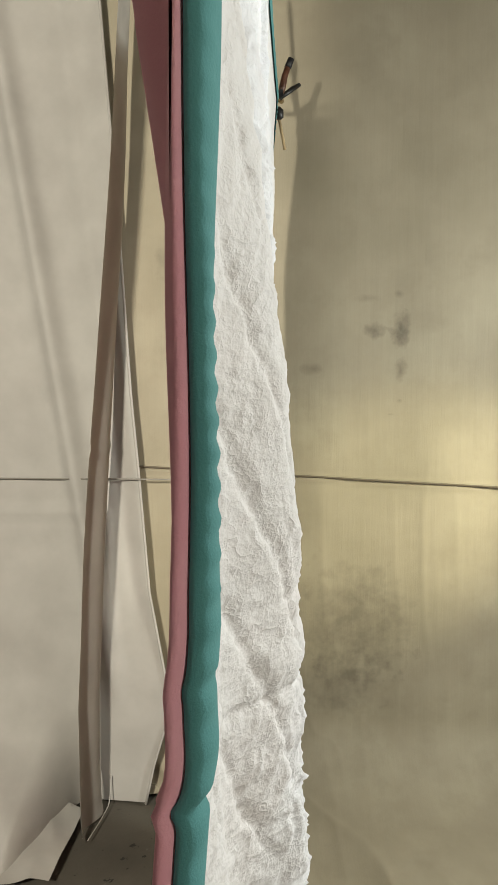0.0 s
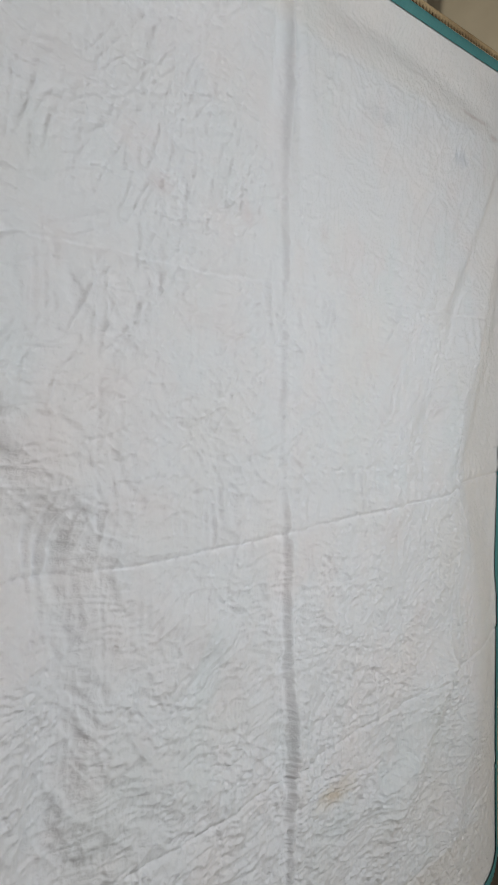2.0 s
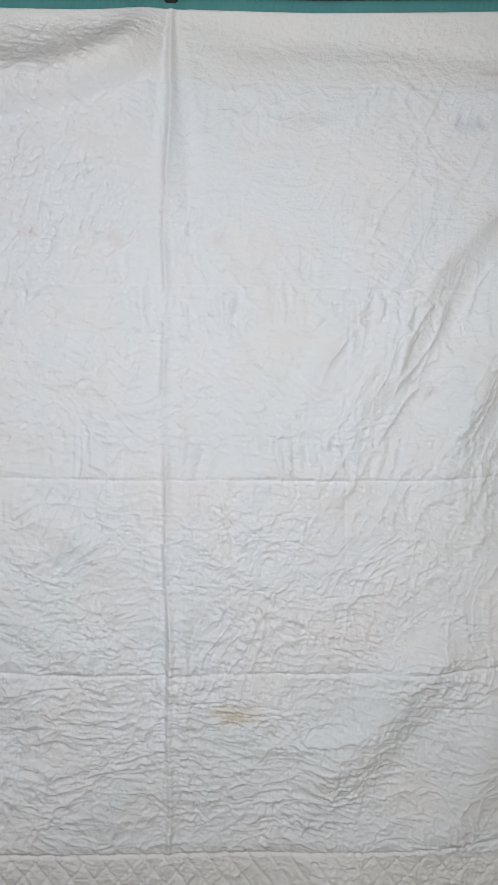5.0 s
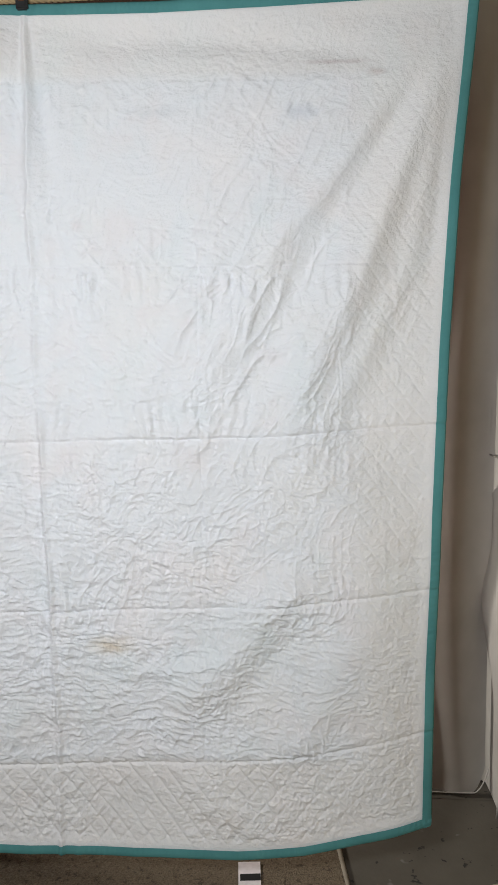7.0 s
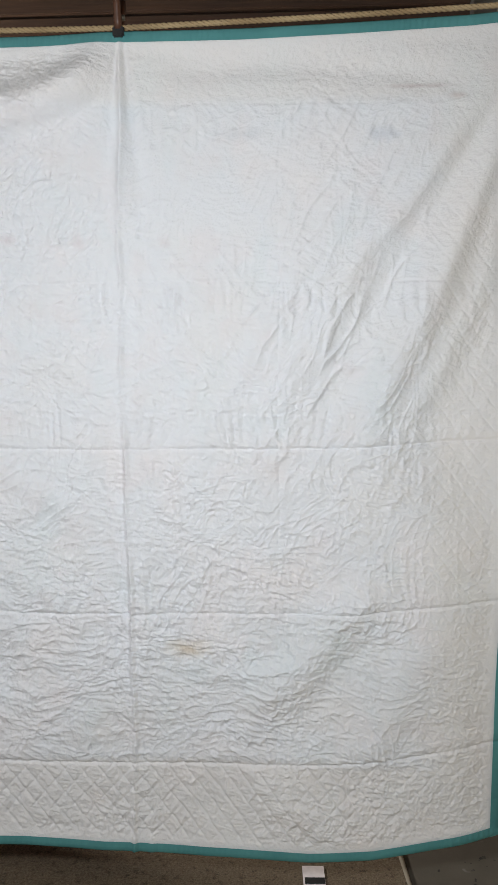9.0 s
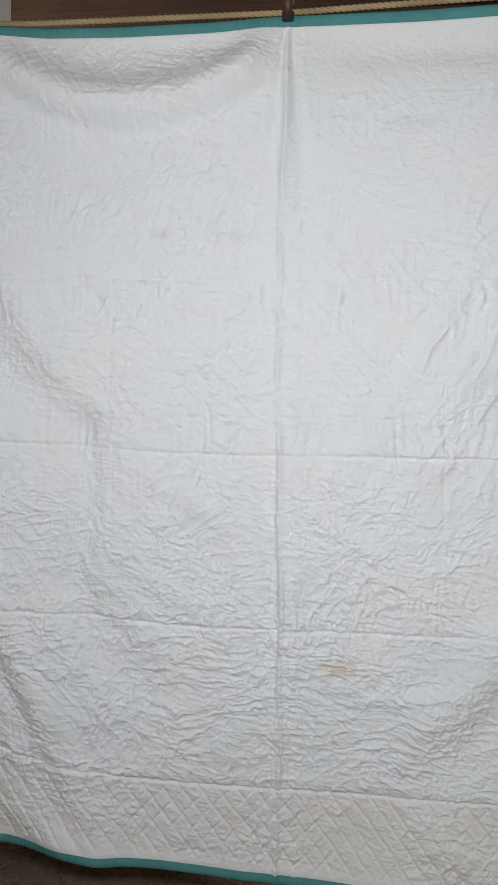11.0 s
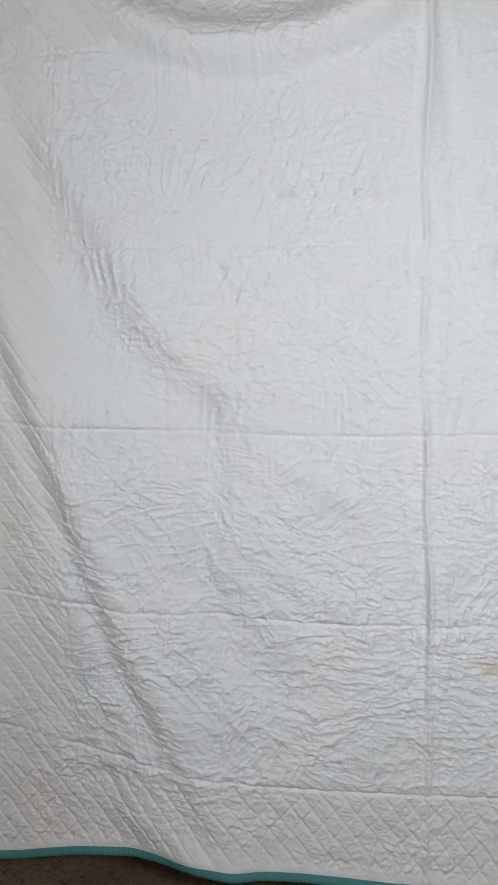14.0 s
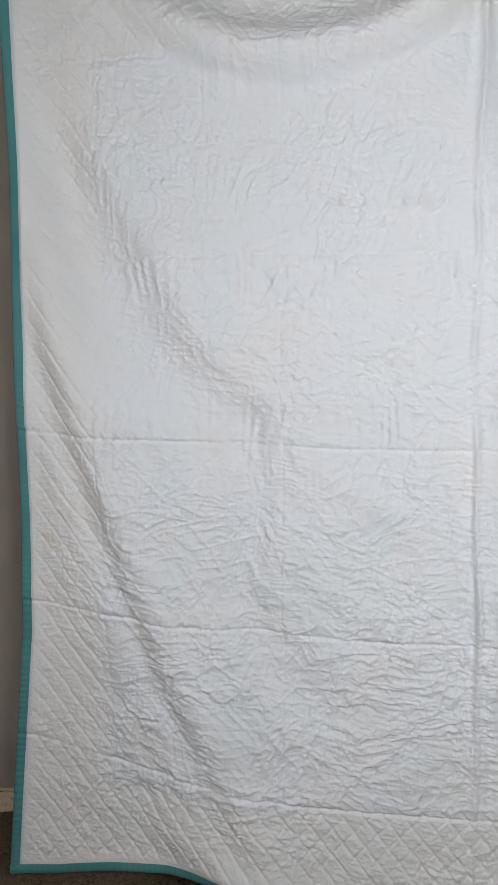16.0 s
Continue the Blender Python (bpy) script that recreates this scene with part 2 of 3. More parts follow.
def box_bm(lo, hi, bevel=0.0, bm=None):
    bm = bm or bmesh.new()
    size = Vector(hi) - Vector(lo)
    mid = (Vector(hi) + Vector(lo)) / 2
    made = bmesh.ops.create_cube(bm, size=1, matrix=Matrix.Translation(mid) @ Matrix.Diagonal((*size, 1)))
    if bevel:
        edges = list({e for v in made["verts"] for e in v.link_edges})
        bmesh.ops.bevel(bm, geom=edges, offset=bevel, segments=2, affect="EDGES")
    return bm


def tube_bm(points, radii, sides=10, bm=None):
    """A round bar along points; radii: one for all or one a point."""
    bm = bm or bmesh.new()
    pts = [Vector(p) for p in points]
    if not isinstance(radii, (list, tuple)):
        radii = [radii] * len(pts)
    rings = []
    for i, (p, r) in enumerate(zip(pts, radii)):
        d = (pts[min(i + 1, len(pts) - 1)] - pts[max(i - 1, 0)]).normalized()
        q = d.to_track_quat("Z", "Y")
        rings.append([bm.verts.new(p + q @ Vector((r * math.cos(a), r * math.sin(a), 0))) for a in [2 * math.pi * k / sides for k in range(sides)]])
    for a, b in zip(rings, rings[1:]):
        for k in range(sides):
            bm.faces.new((a[k], a[(k + 1) % sides], b[(k + 1) % sides], b[k]))
    bm.faces.new(rings[0][::-1])
    bm.faces.new(rings[-1])
    return bm


def grid_faces(nu, nv):
    i = np.arange(nu * nv).reshape(nv, nu)
    a, b, c, d = i[:-1, :-1], i[:-1, 1:], i[1:, 1:], i[1:, :-1]
    return np.stack([a, b, c, d], -1).reshape(-1, 4)


def grid_obj(name, P, material, parent=None, label=""):
    """A sheet from an array of places, rows by columns."""
    nv, nu, _ = P.shape
    f = grid_faces(nu, nv)
    me = bpy.data.meshes.new(name)
    me.vertices.add(nu * nv)
    me.vertices.foreach_set("co", P.reshape(-1).astype(np.float32))
    me.loops.add(f.size)
    me.loops.foreach_set("vertex_index", f.reshape(-1).astype(np.int32))
    me.polygons.add(len(f))
    me.polygons.foreach_set("loop_start", np.arange(0, f.size, 4, dtype=np.int32))
    me.polygons.foreach_set("use_smooth", np.ones(len(f), dtype=bool))
    me.update(calc_edges=True)
    me.validate()
    me.materials.append(material)
    ob = new(name, me)
    if parent:
        ob.parent = parent
    if label:
        tagged(ob, label)
    return ob


def lattice(seed, n=257):
    return np.random.RandomState(seed).rand(n, n)


TABLES = {}


def vn(x, z, seed):
    """Smooth random field of one cell a unit, 0 to 1."""
    if seed not in TABLES:
        TABLES[seed] = lattice(seed)
    T = TABLES[seed]
    xi, zi = np.floor(x).astype(int), np.floor(z).astype(int)
    fx, fz = x - xi, z - zi
    fx, fz = fx * fx * fx * (fx * (fx * 6 - 15) + 10), fz * fz * fz * (fz * (fz * 6 - 15) + 10)
    g = lambda i, j: T[(zi + j) % 257, (xi + i) % 257]
    return (g(0, 0) * (1 - fx) + g(1, 0) * fx) * (1 - fz) + (g(0, 1) * (1 - fx) + g(1, 1) * fx) * fz


def turned(x, z, degrees, along, across):
    """Coordinates in cells, drawn out along a direction."""
    c, s = math.cos(radians(degrees)), math.sin(radians(degrees))
    return (x * c + z * s) / along, (-x * s + z * c) / across


def crease(x, z, degrees, along, across, seed):
    """Sharp ridges drawn out along a direction, 0 to 1."""
    a, b = turned(x, z, degrees, along, across)
    w = vn(a * 0.7 + 9, b * 0.7 + 4, seed + 50)
    r = 1 - np.abs(2 * vn(a + 0.6 * w, b + 0.8 * w, seed) - 1)
    return r ** 2.2


def crisp(x, z, degrees, along, across, seed):
    """Thin sharp wrinkles along a direction, gathered in clusters."""
    a, b = turned(x, z, degrees, along, across)
    w = vn(a * 0.8 + 5, b * 0.5 + 2, seed + 40)
    line = (1 - np.abs(2 * vn(a + 0.5 * w, b + 1.1 * w, seed) - 1)) ** 5
    return line * smooth(vn(x / 0.13 + seed, z / 0.11, seed + 70), 0.32, 0.78)


def bell(d, w):
    return np.exp(-(d / w) ** 2)


def smooth(x, lo, hi):
    t = np.clip((x - lo) / (hi - lo), 0, 1)
    return t * t * (3 - 2 * t)


# ---------------------------------------------------------------- the quilt
def quilt_outline(u, v):
    """u 0 to 1 from side to side, v 0 to 1 from hem to top edge: x and z."""
    zb = np.interp(u, [0, .06, .13, .2, .27, .40, .5, .63, .76, .84, .91, 1.0], [.130, .140, .163, .178, .180, .163, .140, .130, .133, .148, .174, .202])
    zt = np.interp(u, [0, .12, .22, .31, .41, .505, .64, .77, .9, .985, 1.0], [2.222, 2.208, 2.193, 2.189, 2.191, 2.197, 2.198, 2.206, 2.216, 2.230, 2.232])
    xl = np.interp(v, [0, .12, .3, .44, .62, .8, 1.0], [-1.100, -1.074, -1.032, -1.022, -1.016, -1.012, -1.022])
    xr = np.interp(v, [0, .2, .34, .6, .8, .97, 1.0], [.949, .956, .968, .985, 1.007, 1.030, 1.034])
    return xl + (xr - xl) * u, zb + (zt - zb) * v


def quilt_depth(x, z):
    """How far the hanging quilt stands off its plane."""
    y = 0.012 * np.sin(2.1 * x + 0.4) * np.sin(1.3 * z)
    # the hem's ripples and the sides falling back
    y += 0.014 * np.sin(6.2 * x + 1.0) * smooth(-z, -1.1, -0.15)
    edge_l = np.interp(z, [0.2, 0.42, 0.7, 1.0, 1.25, 1.45, 1.8, 2.2], [-0.46, -0.54, -0.67, -0.78, -0.87, -0.93, -1.0, -1.05])
    y -= 0.034 * smooth(-x, 0.15, 0.75) * smooth(-z, -1.95, -1.30)
    y += 0.046 * smooth(edge_l - x, -0.03, 0.26) - 0.014 * bell(x - edge_l - 0.03, 0.05)
    y += 0.016 * bell(x - edge_l + 0.05, 0.035) * smooth(z, 0.3, 0.7) * smooth(-z, -1.6, -1.3)
    y += 0.010 * smooth(-0.84 - x, 0.0, 0.18) * smooth(z, 0.7, 1.7)
    slant = np.interp(z, [1.22, 1.30, 1.44, 1.7, 1.97, 2.2], [-0.40, -0.50, -0.63, -0.77, -0.95, -1.06])
    y += (0.056 * bell(x - slant + 0.105, 0.115) - 0.012 * bell(x - slant - 0.04, 0.05)) * smooth(z, 1.02, 1.50) * smooth(-z, -2.10, -1.80) * smooth(x, -1.0, -0.86)
    edge_r = np.interp(z, [0.2, 0.9, 1.25, 1.75, 2.1, 2.2], [0.86, 0.80, 0.58, 0.78, 0.97, 1.02])
    y += 0.045 * smooth(x - edge_r, -0.04, 0.22)
    # pulls from the corner clamp down to the middle
    for shift, amp, wid in ((0.06, -0.016, 0.036), (-0.05, 0.013, 0.045), (-0.14, -0.011, 0.034), (0.15, -0.008, 0.030), (-0.26, -0.006, 0.028)):
        line = 1.0 - 0.47 * np.clip((2.2 - z) / 0.95, 0, 1.3) + shift * np.clip((2.2 - z) / 0.5, 0.1, 1.2)
        y += amp * bell(x - line, wid) * smooth(-z, -2.15, -1.9) * smooth(z, 1.05, 1.45)
    # the swag under the rope beside the middle clamp, and the fan of pleats below it
    sag = 2.028 + 0.125 * np.clip(np.abs(x + 0.36) / 0.36, 0, 1.2) ** 2
    hang = smooth(x, -0.85, -0.55) * smooth(-x, -0.005, 0.10)
    y += (-0.055 * bell(z - sag + 0.012, 0.062) + 0.012 * bell(z - sag + 0.075, 0.03)) * hang
    y += 0.012 * bell(z - 2.10 - 0.02 * np.sin(5 * x), 0.035) * smooth(x, 0.05, 0.2) * smooth(-x, -0.9, -0.7)
    fan = x / np.clip(2.26 - z, 0.05, 2)
    y += -0.007 * np.cos(fan * 30) * np.exp(-(fan / 0.16) ** 2) * smooth(-z, -2.19, -2.1) * smooth(z, 1.2, 2.0)
    # the middle fold, doubled in places
    mid = 0.010 * np.sin(3.0 * z) + 0.002 * np.sin(17 * z) + 0.003 * (vn(z / 0.05, z * 0, 72) - 0.5)
    along = 0.35 + 0.9 * vn(z / 0.11, z * 0, 71)
    y += -0.0085 * along * bell(x - mid, 0.0065)
    y += -0.0050 * vn(z / 0.16, z * 0 + 3, 73) * bell(x - mid - 0.030 - 0.02 * vn(z / 0.2, z * 0, 74), 0.009)
    y += -0.011 * smooth(x - mid, -0.010, 0.004) * np.exp(-np.clip(x - mid, 0, 3) / 0.09) * smooth(-z, -1.22, -1.16) * smooth(z, 0.5, 0.9)
    # broad slack folds in the lower half
    for x0, z0, x1, z1, amp, wid in ((-0.47, 1.34, -0.50, 0.80, 0.024, 0.050), (-0.50, 0.84, -0.33, 0.56, 0.022, 0.045), (-0.72, 0.36, -0.50, 0.14, -0.014, 0.05), (0.64, 0.86, 0.30, 0.50, -0.022, 0.060), (0.80, 0.72, 0.52, 0.36, -0.012, 0.06), (0.60, 0.70, 0.35, 0.42, 0.008, 0.05), (-0.10, 0.98, -0.34, 1.18, -0.008, 0.03), (-0.40, 0.98, -0.12, 0.74, -0.010, 0.03), (-0.52, 0.92, -0.30, 0.62, 0.010, 0.035), (0.05, 0.95, 0.02, 0.62, -0.009, 0.03), (0.05, 1.08, 0.26, 0.94, -0.007, 0.02), (0.16, 0.62, 0.46, 0.64, -0.007, 0.015), (-0.62, 0.30, -0.44, 0.16, -0.012, 0.04), (0.33, 0.36, 0.50, 0.20, -0.012, 0.04)):
        dx, dz = x1 - x0, z1 - z0
        ln = math.hypot(dx, dz)
        p = ((x - x0) * dx + (z - z0) * dz) / ln
        q = (-(x - x0) * dz + (z - z0) * dx) / ln + 0.012 * np.sin(p * 17)
        y += amp * bell(q, wid) * smooth(p, -0.06, 0.10) * smooth(ln - p, -0.06, 0.10)
    # old folds across
    for zf, amp, bow in ((1.196, 0.0034, 0.035), (1.288, 0.0012, 0.0), (0.775, 0.0030, 0.05), (0.374, 0.0026, 0.10), (1.61, 0.0012, 0.0)):
        w = zf + 0.002 * np.sin(9 * x) + bow * (x - 0.08) ** 2
        y += amp * bell(z - w, 0.0042) - 0.6 * amp * bell(z - w - 0.02, 0.016)
    return y


def quilt_relief(x, z):
    """Puckers and stitched lines."""
    inner = smooth(x, -0.84, -0.80) * smooth(-x, -0.77, -0.73) * smooth(z, 0.375, 0.405) * smooth(-z, -2.05, -2.02)
    y = np.zeros_like(x)
    fx, fz = x, z
    x = fx + 0.035 * (vn(fx / 0.13, fz / 0.13, 91) - 0.5) + 0.010 * (vn(fx / 0.045, fz / 0.045, 92) - 0.5)
    z = fz + 0.035 * (vn(fx / 0.13, fz / 0.13, 93) - 0.5) + 0.010 * (vn(fx / 0.045, fz / 0.045, 94) - 0.5)
    rim = 1 - inner
    calm = 1 - 0.65 * rim
    busy = 0.70 + 0.30 * smooth(-fz, -1.35, -0.75)
    patch = 0.45 + 1.1 * smooth(vn(fx / 0.21, fz / 0.18, 25), 0.25, 0.8)
    # rows of upright puckers above the cross seams
    for zp, tall, amp in ((1.245, 0.050, 1.0), (1.135, 0.035, 0.6), (1.565, 0.045, 0.9), (1.97, 0.05, 0.5), (0.845, 0.03, 0.5)):
        wave = np.cos(2 * math.pi * (x / 0.036 + 2.6 * vn(fx / 0.075, fz / 0.30, 98 + int(zp * 100) % 7)))
        y -= 0.0024 * amp * (0.02 + 1.25 * vn(fx / 0.07, fz / 0.07 + zp * 31, 99)) * wave * bell(fz - zp, tall) * calm
    low = smooth(-z, -1.15, -0.6)
    y -= 0.0018 * crease(x, z, 4, 0.11, 0.017, 12) * (0.10 + 0.9 * low) * patch * calm
    y -= 0.0050 * crease(x, z, 58, 0.18, 0.032, 13) * (0.08 + smooth(x, 0.15, 0.5) * smooth(z, 0.9, 1.4) * 1.1) * calm
    y -= 0.0022 * crease(x, z, -52, 0.15, 0.022, 14) * (0.12 + smooth(-x, 0.1, 0.45) * smooth(-z, -1.5, -1.0) * 1.1) * calm
    soft_rim = 1 - 0.45 * rim
    for degrees, along, across, seed, amp in ((66, 0.075, 0.021, 15, 0.0036), (-46, 0.065, 0.019, 16, 0.0032), (8, 0.085, 0.018, 23, 0.0034), (-14, 0.060, 0.015, 24, 0.0030), (88, 0.070, 0.017, 26, 0.0030), (35, 0.055, 0.015, 27, 0.0028)):
        level = busy if abs(degrees) < 20 else 0.85
        y -= amp * crisp(x, z, degrees, along, across, seed) * level * soft_rim
    y -= 0.006 * (vn(x / 0.11, z / 0.09, 17) - 0.5) + 0.0018 * (vn(x / 0.035, z / 0.035, 18) - 0.5)
    y -= (0.0011 * crease(x, z, 75, 0.026, 0.0080, 21) + 0.0015 * crease(x, z, -12, 0.030, 0.0080, 22)) * (0.35 + 0.9 * patch) * busy
    x, z = fx + 0.005 * (vn(fx / 0.05, fz / 0.05, 95) - 0.5), fz + 0.005 * (vn(fx / 0.04, fz / 0.04, 96) - 0.5)
    # stitched lines: slanting lines over the borders, blocks and petals within
    groove = np.zeros_like(x)
    s1 = (x * 0.80 + z * 0.60) / 0.037
    d1 = np.abs(s1 - np.round(s1)) * 0.037
    groove += rim * bell(d1, 0.0032)
    s2 = (x * 0.74 - z * 0.67) / 0.041
    d2 = np.abs(s2 - np.round(s2)) * 0.041
    groove += rim * bell(d2, 0.003) * (smooth(-z, -0.5, -0.4) * smooth(vn(fx / 0.16, fz / 0.16, 97), 0.3, 0.7) + 0.3 * smooth(x, 0.7, 0.8)) * 0.6
    for xs in (-0.82, -0.41, 0.38, 0.755):
        groove += 0.8 * inner * bell(x - xs - 0.003 * np.sin(13 * z), 0.0035)
    for zs, bow in ((0.374, 0.10), (0.775, 0.05), (1.196, 0.035), (1.61, 0.0), (2.03, 0.0)):
        groove += 0.9 * bell(z - zs - bow * (x - 0.08) ** 2 - 0.002 * np.sin(9 * x), 0.0035) * smooth(x, -0.84, -0.82) * smooth(-x, -0.79, -0.77)
    bx, bz = (x + 0.82) / 0.4, (z - 0.41) / 0.403
    cx, cz = (bx - np.floor(bx) - 0.5) * 0.4, (bz - np.floor(bz) - 0.5) * 0.4
    r, a = np.hypot(cx, cz), np.arctan2(cz, cx)
    groove += 0.55 * inner * bell(r - 0.17 * np.abs(np.cos(2 * a)), 0.004) * (r > 0.015)
    groove += 0.45 * inner * bell(r - 0.06, 0.0035)
    y += 0.0033 * groove * (0.5 - 0.25 * smooth(z, 2.0, 2.05) + 0.35 * smooth(-x, 0.4, 0.8) + 0.3 * smooth(-z, -0.42, -0.38))
    # the upper and outer parts hang smoother
    hang = (1 - 0.5 * smooth(fz, 1.55, 1.85) * smooth(fx, -0.3, 0.1)) * (1 - 0.40 * smooth(fx, 0.58, 0.78)) * (1 - 0.3 * smooth(-fx, 0.86, 0.98))
    return 1.35 * y * hang


def quilt():
    base = tagged(new("quilt"), "white-backed quilt with teal binding, clamped to a rope, hanging creased", "quilt")
    base.location = (0, 0, 0)
    nu, nv = 900, 920
    u, v = np.meshgrid(np.linspace(0.004, 0.996, nu), np.linspace(0.004, 0.996, nv))
    x, z = quilt_outline(u, v)
    flat = smooth(u, 0.010, 0.030) * smooth(1 - u, 0.010, 0.030) * smooth(v, 0.010, 0.028) * smooth(1 - v, 0.010, 0.028)
    y = quilt_depth(x, z) + (quilt_relief(x, z) + 0.007) * flat
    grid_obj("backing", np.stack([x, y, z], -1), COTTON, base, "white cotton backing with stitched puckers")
    u, v = np.meshgrid(np.linspace(0.002, 0.998, 160), np.linspace(0.003, 0.997, 160))
    x, z = quilt_outline(u, v)
    y = quilt_depth(x, z) + 0.0080 + 0.007 * smooth(u, 0.0, 0.01) * smooth(1 - u, 0.0, 0.01)
    grid_obj("front", np.stack([x, y, z], -1)[:, ::-1], PINK, base, "pink cotton quilt front")
    # the puffed edge of the front, proud of the binding but for a slack stretch
    t = np.linspace(0, 1, 300)
    rim = []
    for inset, off in ((0.004, 0.0030), (-0.0005, 0.0050), (-0.0010, 0.0085), (0.003, 0.0115), (0.012, 0.0120)):
        ex, ez = quilt_outline(np.full(300, inset / 2.03), t)
        low = 1 - 0.8 * bell(ez - 1.75, 0.30)
        rim.append(np.stack([ex + 0.003 * (1 - low), quilt_depth(np.clip(ex, -1.06, 1.02), ez) + 0.003 + (off - 0.003) * low, ez], -1))
    grid_obj("front_edge", np.stack(rim), PINK, base, "bright pink cotton edge of the front")
    # binding: a folded strip round each edge, wider on the back
    w = 0.0245
    n = 720
    s = np.linspace(0, 1, n)
    for side in range(4):
        rows = []
        for k, (inset, off) in enumerate([(w, -0.0016), (w * 0.55, -0.0040), (0.003, -0.0036), (-0.001, 0.0005), (0.002, 0.0045), (0.008, 0.0062)]):
            iu, iv = inset / 2.03, inset / 2.05
            if side == 0:
                uu, vv = s, np.full(n, iv)
            elif side == 1:
                uu, vv = s, np.full(n, 1 - iv)
            elif side == 2:
                uu, vv = np.full(n, iu), s
            else:
                uu, vv = np.full(n, 1 - iu), s
            xx, zz = quilt_outline(uu, vv)
            pucker = 0.0008 * np.sin(s * 820 + 6 * np.sin(s * 31)) * (0.3 + vn(s * 12, s * 0, 81 + side)) * (k in (1, 2)) + 0.0004 * np.sin(s * 190 + 5 * np.sin(s * 23)) * (k == 2)
            yy = quilt_depth(np.clip(xx, -1.06, 1.02), zz) + off + pucker - 0.002
            if side < 2:
                yy = yy - 0.0008
            rows.append(np.stack([xx, yy, zz], -1))
        grid_obj("binding", np.stack(rows), TEAL, base, "teal cotton binding strip")
    return base


quilt()


# ---------------------------------------------------------------- rope and clamps
ROPE_PTS = [(-2.2, 0.012, 2.33), (-1.3, 0.014, 2.238), (-0.6, 0.014, 2.214), (0.0, 0.014, 2.212), (0.5, 0.014, 2.226), (1.0, 0.014, 2.246), (1.08, 0.03, 2.252), (1.30, 0.10, 2.30)]


def rope():
    """Three laid strands."""
    pts = np.array(ROPE_PTS)
    d = np.concatenate([[0], np.cumsum(np.linalg.norm(np.diff(pts, axis=0), axis=1))])
    n = 620
    s = np.linspace(0, d[-1], n)
    mid = np.stack([np.interp(s, d, pts[:, k]) for k in range(3)], -1)
    base = tagged(new("rope"), "tan twisted manila rope strung above the quilt", "rope")
    for k in range(3):
        a = s / 0.042 * 2 * math.pi + k * 2 * math.pi / 3
        P = [Vector((m[0], m[1] + 0.0034 * math.cos(t), m[2] + 0.0034 * math.sin(t))) for m, t in zip(mid, a)]
        part("strand", tube_bm(P, 0.0038, 6), ROPE, base, smooth=True)
    return base


rope()


def spring_clamp(m, label):
    base = tagged(new("spring_clamp"), label, "clamp", "clamps on the rope")
    base.matrix_world = m
    part("rubber_tip", box_bm((-0.0135, -0.018, -0.016), (0.0135, -0.006, 0.008), 0.003), RUBBER, base, "black rubber jaw tip")
    part("rubber_tip", box_bm((-0.0135, 0.014, -0.016), (0.0135, 0.026, 0.008), 0.003), RUBBER, base)
    part("front_arm", tube_bm([(0, -0.012, 0.002), (0, -0.016, 0.02), (0, -0.022, 0.05), (0, -0.036, 0.088)], [0.009, 0.010, 0.009, 0.008], 8), BROWNPL, base, "brown clamp arm", True)
    part("rear_arm", tube_bm([(0, 0.020, 0.002), (0, 0.024, 0.02), (0, 0.030, 0.05), (0, 0.044, 0.088)], [0.009, 0.010, 0.009, 0.008], 8), BROWNPL, base, "", True)
    part("handle_grip", tube_bm([(0, -0.030, 0.072), (0, -0.040, 0.098)], [0.010, 0.009], 8), RUBBER, base, "black handle grip", True)
    part("pivot", tube_bm([(-0.013, 0.004, 0.034), (0.013, 0.004, 0.034)], 0.007, 10), STEEL, base, "steel pivot spring", True)
    return base


spring_clamp(pose(0.0, 0.0, 2.197), "black-tipped brown spring clamp gripping the quilt's middle")
spring_clamp(pose(0.998, 0.0, 2.231, 0, 4, 0), "black-tipped steel spring clamp at the quilt's corner")


def hanging_rod():
    base = tagged(new("hanging_rod"), "jointed black metal rod hanging from the ceiling to the rope", "rod")
    c = Vector((1.075, 0.01, 2.235))
    part("upper_rod", tube_bm([c + Vector((-0.11, 0.05, 0.32)), c + Vector((-0.03, 0.015, 0.165))], 0.0065, 10), BLACKMET, base, "", True)
    part("lower_rod", tube_bm([c + Vector((-0.024, 0.012, 0.15)), c + Vector((-0.012, 0.0, 0.012))], 0.0075, 10), BLACKMET, base, "", True)
    part("joint", tube_bm([c + Vector((-0.032, 0.016, 0.172)), c + Vector((-0.028, 0.014, 0.158)), c + Vector((-0.022, 0.011, 0.135)), c + Vector((-0.021, 0.010, 0.125))], [0.008, 0.012, 0.012, 0.008], 10), BLACKMET, base, "", True)
    part("fitting", tube_bm([c + Vector((-0.03, -0.012, 0.0)), c + Vector((0.03, -0.02, 0.012))], 0.009, 10), BRASS, base, "worn brass fitting", True)
    part("knob", tube_bm([c + Vector((-0.005, -0.012, -0.018)), c + Vector((0.0, -0.014, -0.026)), c + Vector((0.002, -0.014, -0.046)), c + Vector((0.003, -0.014, -0.052))], [0.006, 0.014, 0.014, 0.006], 12), BLACKMET, base, "", True)
    part("wing", tube_bm([c + Vector((0.01, -0.02, 0.015)), c + Vector((0.035, -0.05, 0.045)), c + Vector((0.05, -0.075, 0.065))], [0.006, 0.008, 0.006], 8), BLACKMET, base, "", True)
    part("rope_tail", tube_bm([c + Vector((0.004, -0.014, -0.045)), c + Vector((0.010, -0.022, -0.085)), c + Vector((0.016, -0.032, -0.135))], 0.0045, 8), ROPE, base, "loose end of tan cord", True)
    return base


hanging_rod()


